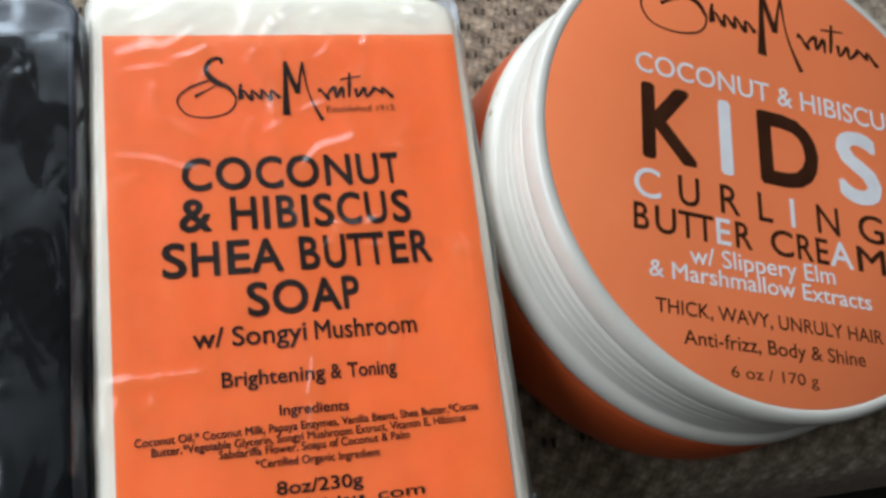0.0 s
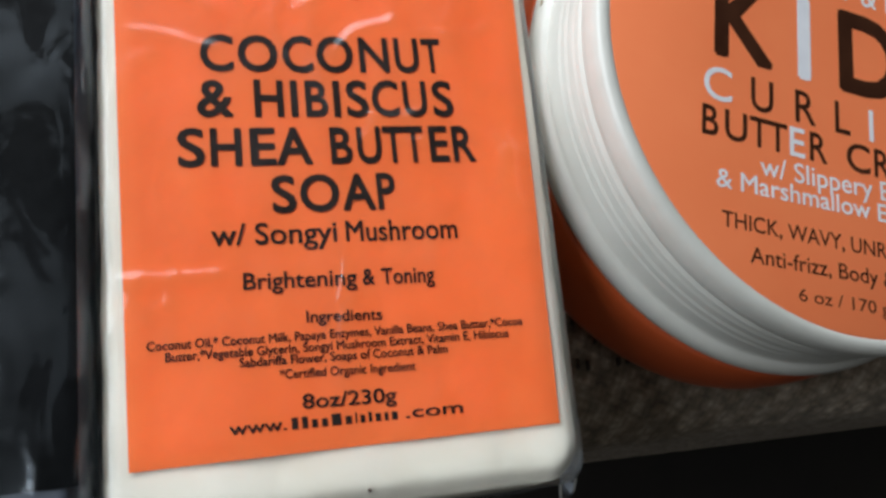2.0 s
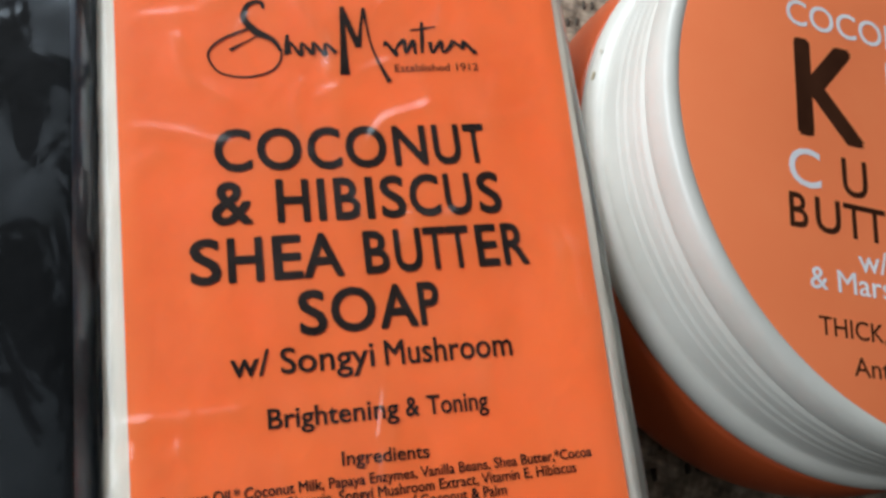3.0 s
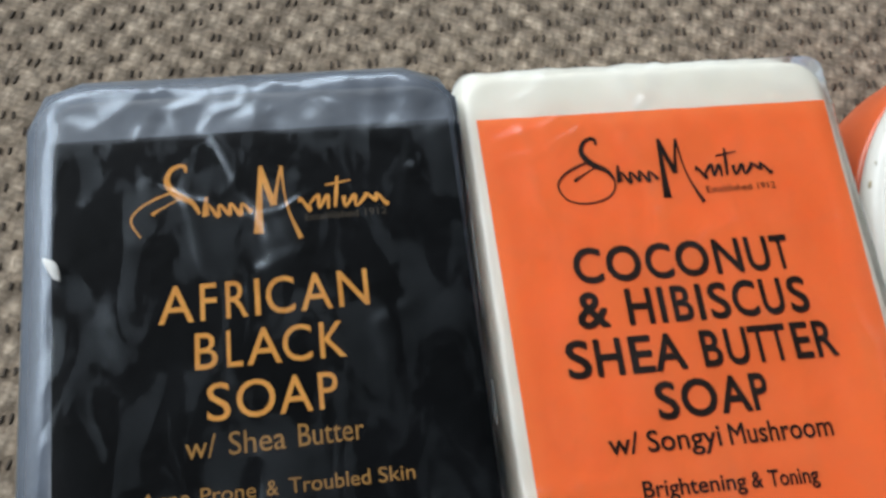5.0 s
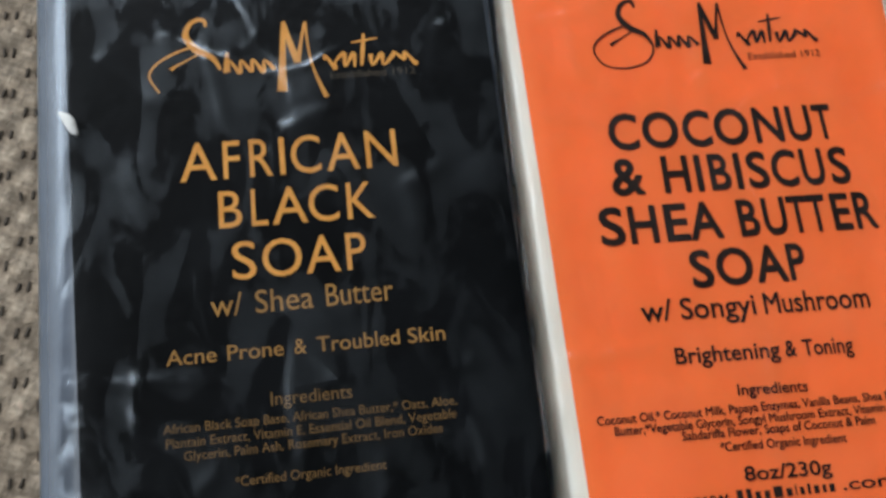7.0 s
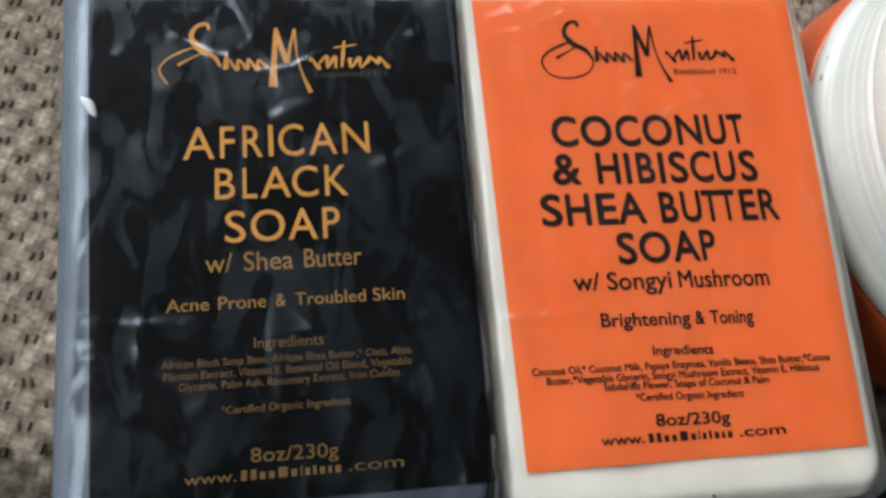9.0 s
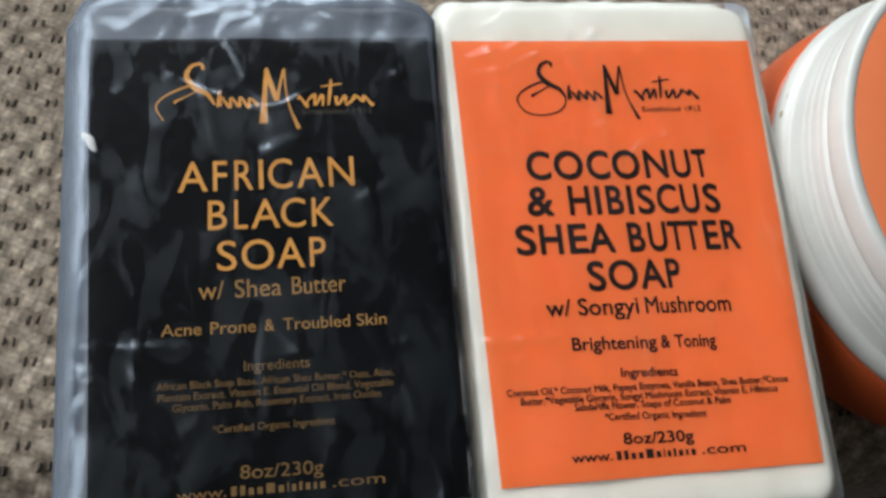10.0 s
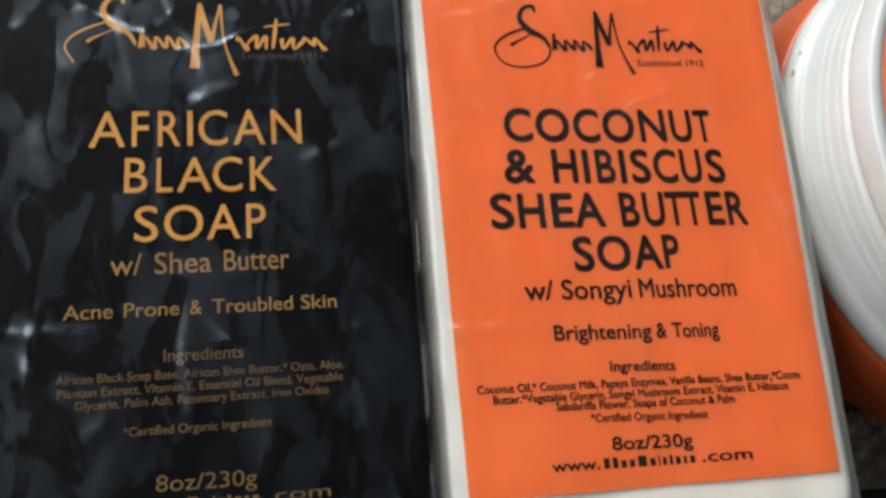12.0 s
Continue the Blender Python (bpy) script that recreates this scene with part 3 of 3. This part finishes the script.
            d += 0.046 * ridge(x, y, [(0.0, 1.8), (0.35, 2.2), (0.9, 2.35)], 0.112)
            d += 0.046 * ridge(x, y, [(0.3, 0.5), (0.55, 0.8), (1.0, 0.85)], 0.098)
            d += 0.025 * ridge(x, y, [(-0.2, 3.0), (-0.1, 0.0), (-0.15, -4.2)], 0.252)
        n = noise.noise(Vector((x * 0.9, y * 0.9, p.z + 5)))
        m = noise.noise(Vector((x * 2.2, y * 1.5, p.z + 3)))
        k = noise.noise(Vector((x * 5.0 + y, y * 2.4, 11.0)))
        ends = max(0.0, min(1.0, (y - 4.3) / 0.3)) + 0.6 * max(0.0, min(1.0, (-3.4 - y) / 0.3))
        return tuck(p) + Vector((0.03 * n * (p.z < h - 0.3), 0.03 * n * (p.z < h - 0.3), d + 0.8 * waves(x, y) + 0.02 * n + (0.011 + 0.03 * ends) * m + 0.012 * ends * k))

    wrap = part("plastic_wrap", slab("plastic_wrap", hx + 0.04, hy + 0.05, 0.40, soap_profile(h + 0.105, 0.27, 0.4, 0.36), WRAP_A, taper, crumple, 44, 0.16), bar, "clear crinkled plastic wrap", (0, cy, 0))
    wrap.visible_shadow = False
    fold_ear(bar, (2.78, -3.42, 2.0), 0, 1, 1.25)
    fold_ear(bar, (3.02, 4.75, 2.1), 0, -1)
    fold_ear(bar, (-2.62, -3.95, 1.9), 190, -1)
    return bar


def fold_ear(parent, at, turn, mirror=1, size=1.0):
    """A crumpled tip of wrap folded down at a bar's corner."""
    verts, faces, n = [], [], 10
    for j in range(n + 1):
        for i in range(n + 1):
            u, v = i / n, j / n
            x = 0.50 * u + 0.10 * v
            y = -mirror * (0.95 * v * (1 - 0.55 * u)) + 0.03 * math.sin(9 * u)
            z = 0.75 - 0.55 * u * u - 0.45 * v * v + 0.07 * math.sin(8 * u + 5 * v) + 0.04 * math.cos(13 * v)
            verts.append(((x - 0.2) * size, y * size, z))
    for j in range(n):
        for i in range(n):
            a = j * (n + 1) + i
            faces.append((a, a + 1, a + n + 2, a + n + 1))
    ob = part("wrap_fold", mesh_from("wrap_fold", verts, faces, WRAP_FOLD), parent, "folded silvery corner of clear wrap", at)
    ob.rotation_euler = (0, 0, radians(turn))
    ob.visible_shadow = False


def black_soap():
    h = 3.27
    bar = thing("soap_bar", (-6.28, 0.0, 0.0), 0, "black soap bar with black and gold label in clear wrap", "soap", "wrapped soap bars")
    ox = -6.28
    cx, cy, hx, hy, taper = -0.15, 0.52, 3.25, 5.03, 0.068
    prof = [(0.45, 0.0), (0.2, 0.12), (0.05, 0.45), (0.0, h * 0.5), (0.02, h - 0.7), (0.08, h - 0.30), (0.40, h - 0.10), (0.48, h - 0.02), (0.55, h)]
    part("soap", slab("soap", hx, hy, 0.8, prof, BLACK_SOAP, taper, lambda p: 0.02 * noise.noise_vector(p * 1.2), 26, -0.16, 4, 0.85), bar, "black soap", (cx, cy, 0))
    flat = lambda x, y: 0.0
    L = lambda x, y: (x - ox, y)
    label = part("label", label_sheet("label", [L(-9.2, 4.38), L(-3.36, 4.42), L(-3.3, -3.62), L(-8.78, -3.68)], BLACK_PAPER, flat), bar, "matt black paper label with gold print", (0, 0, h + 0.015))
    z = 0.0225
    ink = INK_GOLD
    emblem(label, *L(-8.05, 3.02), 0.96, ink, z, False)
    lettering(label, "Established 1912", L(-5.62, 2.86), L(-4.44, 2.88), 0.11, INK_DIM, 0.0, z)
    letters(label, [("A", 306, 372), ("F", 384, 415), ("R", 432, 474), ("I", 487, 497), ("C", 508, 563), ("A", 574, 635), ("N", 647, 706)], L(-7.66, 1.46), L(-4.80, 1.51), 0.54, ink, 0.004, z)
    letters(label, [("B", 378, 420), ("L", 437, 467), ("A", 475, 540), ("C", 542, 598), ("K", 613, 663)], L(-7.18, 0.79), L(-5.17, 0.80), 0.51, ink, 0.004, z)
    letters(label, [("S", 403, 447), ("O", 458, 531), ("A", 538, 601), ("P", 613, 650)], L(-7.03, 0.09), L(-5.32, 0.11), 0.50, ink, 0.004, z)
    letters(label, [("w/", 361, 418), ("Shea", 442, 548), ("Butter", 572, 697)], L(-7.31, -0.37), L(-5.02, -0.33), 0.29, INK_GOLD_FAINT, 0.0, z)
    letters(label, [("Acne", 274, 365), ("Prone", 385, 488), ("&", 508, 530), ("Troubled", 550, 706), ("Skin", 722, 793)], L(-7.86, -0.94), L(-4.41, -0.90), 0.19, INK_GOLD_FAINT, 0.004, z)
    lettering(label, "Ingredients", L(-6.62, -1.53), L(-5.63, -1.52), 0.16, INK_GOLD_SMALL, 0.0, z)
    lettering(label, "African Black Soap Base, African Shea Butter,* Oats, Aloe,", L(-7.9, -1.76), L(-4.35, -1.72), 0.11, INK_GOLD_SMALL, 0.0, z)
    lettering(label, "Plantain Extract, Vitamin E, Essential Oil Blend, Vegetable", L(-7.87, -1.93), L(-4.37, -1.88), 0.11, INK_GOLD_SMALL, 0.0, z)
    lettering(label, "Glycerin, Palm Ash, Rosemary Extract, Iron Oxides", L(-7.66, -2.09), L(-4.56, -2.04), 0.11, INK_GOLD_SMALL, 0.0, z)
    lettering(label, "*Certified Organic Ingredient", L(-7.08, -2.44), L(-5.28, -2.41), 0.11, INK_GOLD_SMALL, 0.0, z)
    lettering(label, "8oz/230g", L(-6.68, -3.12), L(-5.48, -3.12), 0.19, INK_GOLD_SMALL, 0.0, z)
    web_line(label, Vector(L(-7.57, -3.37)), Vector(L(-4.58, -3.32)), 0.15, INK_GOLD_SMALL, 0.0, z)

    folds = creases(3, 8, -8.9, -3.8, 4.9, 5.5, 1.3) + creases(5, 11, -9.0, -3.6, -3.2, 4.0, 1.1) + creases(6, 8, -8.8, -3.6, -4.2, -3.5, 0.7)

    def crumple(p):
        x, y = p.x + cx + ox, p.y + cy
        d = 0.0
        if p.z > h - 0.15:
            d += crease_height(x, y, folds)
            d += 0.050 * ridge(x, y, [(-6.7, 5.5), (-6.75, 4.8), (-6.6, 4.2), (-6.1, 3.4), (-5.8, 2.7)], 0.27)
            d += 0.040 * ridge(x, y, [(-5.9, 5.5), (-6.3, 4.7), (-6.4, 4.1), (-6.0, 3.0), (-5.7, 2.4)], 0.20)
            d += 0.024 * ridge(x, y, [(-7.6, 5.2), (-7.35, 4.2), (-7.23, 3.16), (-7.1, 2.59), (-7.03, 2.21), (-6.87, 2.01)], 0.11)
            d += 0.030 * ridge(x, y, [(-6.9, 4.3), (-6.69, 3.89), (-6.48, 3.43), (-6.16, 2.79), (-6.07, 2.36)], 0.10)
            d += 0.048 * ridge(x, y, [(-6.32, 1.83), (-6.19, 2.1), (-5.84, 2.3), (-5.54, 2.2), (-5.39, 1.98)], 0.13)
            d += 0.040 * ridge(x, y, [(-6.38, 2.1), (-6.38, 1.55), (-6.44, 1.07)], 0.085)
            d += 0.032 * ridge(x, y, [(-6.28, -0.31), (-6.24, -0.75), (-6.34, -1.44), (-6.24, -2.13)], 0.11)
            d += 0.030 * ridge(x, y, [(-9.0, -1.14), (-8.46, -1.12), (-8.13, -1.13), (-7.47, -1.15)], 0.075)
            d += 0.013 * ridge(x, y, [(-8.16, 1.67), (-8.17, 0.96), (-8.18, -0.3), (-8.15, -1.14)], 0.17)
            d += 0.020 * ridge(x, y, [(-8.15, -1.14), (-8.13, -1.68), (-8.05, -2.3), (-7.8, -2.62), (-7.55, -2.5), (-7.3, -2.3)], 0.12)
            d += 0.028 * ridge(x, y, [(-8.7, 3.2), (-8.29, 2.83), (-8.07, 2.57)], 0.16)
            d += 0.012 * ridge(x, y, [(-8.8, 1.6), (-8.75, 0.2), (-8.8, -3.0)], 0.14)
            d += 0.030 * ridge(x, y, [(-5.28, -2.3), (-5.30, -2.9), (-5.35, -3.5)], 0.11)
            d += 0.022 * ridge(x, y, [(-4.31, 1.41), (-4.71, 1.19), (-4.6, 0.7)], 0.12)
            d += 0.045 * ridge(x, y, [(-5.0, 5.4), (-4.7, 5.0), (-4.0, 4.9)], 0.168)
            d += 0.10 * ridge(x, y, [(-5.6, 5.4), (-4.7, 5.4), (-4.1, 5.2), (-3.75, 4.75)], 0.24)
            d += 0.045 * ridge(x, y, [(-8.6, 5.2), (-8.0, 5.1), (-7.2, 5.25)], 0.168)
        n = noise.noise(Vector((x * 1.1, y * 1.1, p.z)))
        m = noise.noise(Vector((x * 2.7, y * 1.9, p.z + 9)))
        side = 0.03 * n * (p.z < h - 0.3)
        ends = max(0.0, min(1.0, (y - 4.0) / 0.6)) + 0.7 * max(0.0, min(1.0, (-3.4 - y) / 0.3))
        q = noise.noise(Vector((x * 1.6 + 0.5 * y, y * 0.8, 4)))
        rim = max(0.0, min(1.0, (p.z - h + 0.16) / 0.2))
        return Vector((side, side, rim * (d + 0.025 * n + (0.016 + 0.04 * ends) * m + 0.11 * ends * q)))

    prof_w = [(0.4, 0.0), (0.18, 0.1), (0.03, 0.45), (0.0, h * 0.5), (0.0, h - 0.6), (0.03, h - 0.24), (0.09, h - 0.15), (0.26, h - 0.04), (0.40, h + 0.045), (0.50, h + 0.085), (0.62, h + 0.095)]
    wrap = part("plastic_wrap", slab("plastic_wrap", hx + 0.04, hy + 0.04, 0.85, prof_w, WRAP_B, taper, crumple, 56, -0.16, 2, 0.9), bar, "crinkled clear plastic wrap with silvery glare put into its colour", (cx, cy, 0))
    wrap.visible_shadow = False
    fold_ear(bar, (2.78, -3.7, 2.0), 0)
    fold_ear(bar, (-2.65, -4.0, 1.9), 190, -1)
    fold_ear(bar, (2.85, 4.7, 2.1), 0, -1)
    return bar


# ---- the jar ----
def cream_jar():
    jar = thing("cream_jar", (7.45, 0.75, 0.0), 0, "orange cream jar with white lid and orange printed top", "jar")
    top = 4.32
    # the seat gives way towards its near edge, so the jar leans that way
    lean = Matrix.Rotation(radians(5.56), 4, "X") @ Matrix.Rotation(radians(5.02), 4, "Y") @ Matrix.Rotation(radians(-12.4), 4, "Z")
    middle = lean @ (Vector((0.0, 0.0, top + 0.012)) * CM)
    jar.matrix_world = Matrix.Translation(Vector((7.762, 1.232, 4.029)) * CM - middle) @ lean
    part("body", lathe("body", [(3.9, 0.32), (4.30, 0.36), (4.52, 0.50), (4.63, 0.72), (4.66, 0.95), (4.65, 1.3), (4.60, 1.75), (4.53, 2.15), (4.48, 2.25), (4.2, 2.26)], JAR_ORANGE), jar, "glossy orange plastic jar body")
    part("neck", lathe("neck", [(4.2, 2.2), (4.2, 2.5)], LID_WHITE), jar, "white plastic neck")
    side = [(4.25, 2.27), (4.42, 2.27), (4.49, 2.31), (4.525, 2.39), (4.53, 2.48), (4.515, 2.57), (4.48, 2.65), (4.43, 2.71), (4.385, 2.74), (4.365, 2.755), (4.36, 2.78)]
    # shallow stacked ribs round the side
    for k, (high, deep) in enumerate(((0.36, 0.004), (0.17, 0.006), (0.20, 0.003), (0.12, 0.005))):
        z0 = side[-1][1] + 0.012
        r = 4.352 - 0.014 * k
        side += [(r, z0 + 0.03), (r + 0.003, z0 + 0.5 * high), (r, z0 + high - 0.04), (r - 0.5 * deep, z0 + high - 0.015), (r - deep - 0.006, z0 + high)]
    side += [(4.265, 3.72), (4.255, 3.75), (4.262, 3.78), (4.30, 3.81), (4.345, 3.85), (4.368, 3.92), (4.376, 4.02), (4.374, 4.14), (4.362, 4.25), (4.33, 4.305), (4.285, 4.335), (4.235, 4.343), (4.19, 4.340), (4.165, 4.33)]
    lid = part("lid", lathe("lid", side, LID_WHITE, n=192, cap=False), jar, "white plastic screw lid with ribbed side and flared skirt")
    for turn, z0, size in ((171, 2.60, 0.05), (166, 2.66, 0.022), (196, 2.62, 0.02)):
        bm = bmesh.new()
        bmesh.ops.create_icosphere(bm, subdivisions=2, radius=size * CM)
        for v in bm.verts:
            v.co = (v.co.x * 0.35, v.co.y * 1.6, v.co.z * 0.8)
        me = bpy.data.meshes.new("smudge")
        bm.to_mesh(me)
        bm.free()
        me.materials.append(SMUDGE)
        a = radians(turn)
        mark = part("smudge", me, lid, "small dried brown smudge", (4.505 * math.cos(a), 4.505 * math.sin(a), z0))
        mark.rotation_euler = (0, 0, a)
    disc = part("lid_label", lathe("lid_label", [(4.165, top - 0.03), (4.165, top + 0.008), (4.155, top + 0.012), (2.0, top + 0.012), (0.05, top + 0.012)], LID_ORANGE, n=192), jar, "round orange printed lid label")
    z = top + 0.0145
    dark, white = INK_BROWN, INK_WHITE
    emblem(disc, -2.29, 2.85, 1.22, dark, z)
    lettering(disc, "COCONUT & HIBISCUS", (-2.41, 1.49), (2.56, 1.49), 0.38, white, 0.008, z)
    for ch, a, b, ink in (("K", -2.33, -1.37, dark), ("I", -0.97, -0.74, white), ("D", -0.26, 0.88, dark), ("S", 1.24, 2.10, white)):
        lettering(disc, ch, (a, -0.10), (b, -0.10), 1.41, ink, 0.03, z)
    for ch, a, w, ink in (("C", -2.48, 0.44, white), ("U", -1.74, 0.36, dark), ("R", -1.02, 0.34, dark), ("L", -0.35, 0.26, dark), ("I", 0.24, 0.08, white), ("N", 0.73, 0.42, dark), ("G", 1.52, 0.5, dark)):
        lettering(disc, ch, (a, -0.81), (a + w, -0.81), 0.52, ink, 0.008, z)
    for ch, a, b, ink in (("B", -2.50, -2.25, dark), ("U", -2.15, -1.80, dark), ("T", -1.76, -1.46, dark), ("T", -1.47, -1.16, dark), ("E", -1.12, -0.87, white), ("R", -0.79, -0.50, dark)):
        lettering(disc, ch, (a, -1.37), (b, -1.37), 0.46, ink, 0.012, z)
    for ch, a, b, ink in (("C", -0.17, 0.24, dark), ("R", 0.31, 0.60, dark), ("E", 0.66, 0.89, dark), ("A", 0.91, 1.35, white), ("M", 1.43, 1.98, dark)):
        lettering(disc, ch, (a, -1.37), (b, -1.37), 0.46, ink, 0.012, z)
    lettering(disc, "w/ Slippery Elm", (-1.59, -1.79), (0.97, -1.70), 0.30, white, 0.008, z)
    lettering(disc, "& Marshmallow Extracts", (-2.27, -2.11), (1.61, -2.04), 0.28, white, 0.010, z)
    lettering(disc, "THICK, WAVY, UNRULY HAIR", (-2.18, -2.67), (1.75, -2.60), 0.23, dark, 0.004, z)
    lettering(disc, "Anti-frizz, Body & Shine", (-1.75, -3.11), (1.37, -3.03), 0.23, dark, 0.004, z)
    lettering(disc, "6 oz / 170 g", (-1.0, -3.52), (0.48, -3.48), 0.18, dark, 0.0, z)
    for line in disc.children:
        for v in line.data.vertices:
            v.co = (1.067 * v.co.x - 0.015 * v.co.y + 0.01 * CM, 0.977 * v.co.y - 0.373 * CM, v.co.z)
    return jar


orange_soap()
black_soap()
cream_jar()


def lint_fleck():
    fleck = thing("lint_fleck", (-9.04, 2.34, 3.42), -52, "small white lint fleck stuck on the wrap", "lint")
    verts, faces, n, m = [], [], 10, 8
    for i in range(n + 1):
        u = i / n
        r = 0.075 * math.sin(math.pi * min(max(u, 0.03), 0.97)) ** 0.6
        for k in range(m):
            a = 2 * math.pi * k / m
            verts.append((0.42 * (u - 0.5), r * math.cos(a) + 0.02 * math.sin(5 * u), 0.6 * r * math.sin(a)))
    for i in range(n):
        faces += [(i * m + k, i * m + (k + 1) % m, (i + 1) * m + (k + 1) % m, (i + 1) * m + k) for k in range(m)]
    faces += [tuple(range(m - 1, -1, -1)), tuple(n * m + k for k in range(m))]
    part("fibre_tuft", mesh_from("fibre_tuft", verts, faces, LINT), fleck)


lint_fleck()
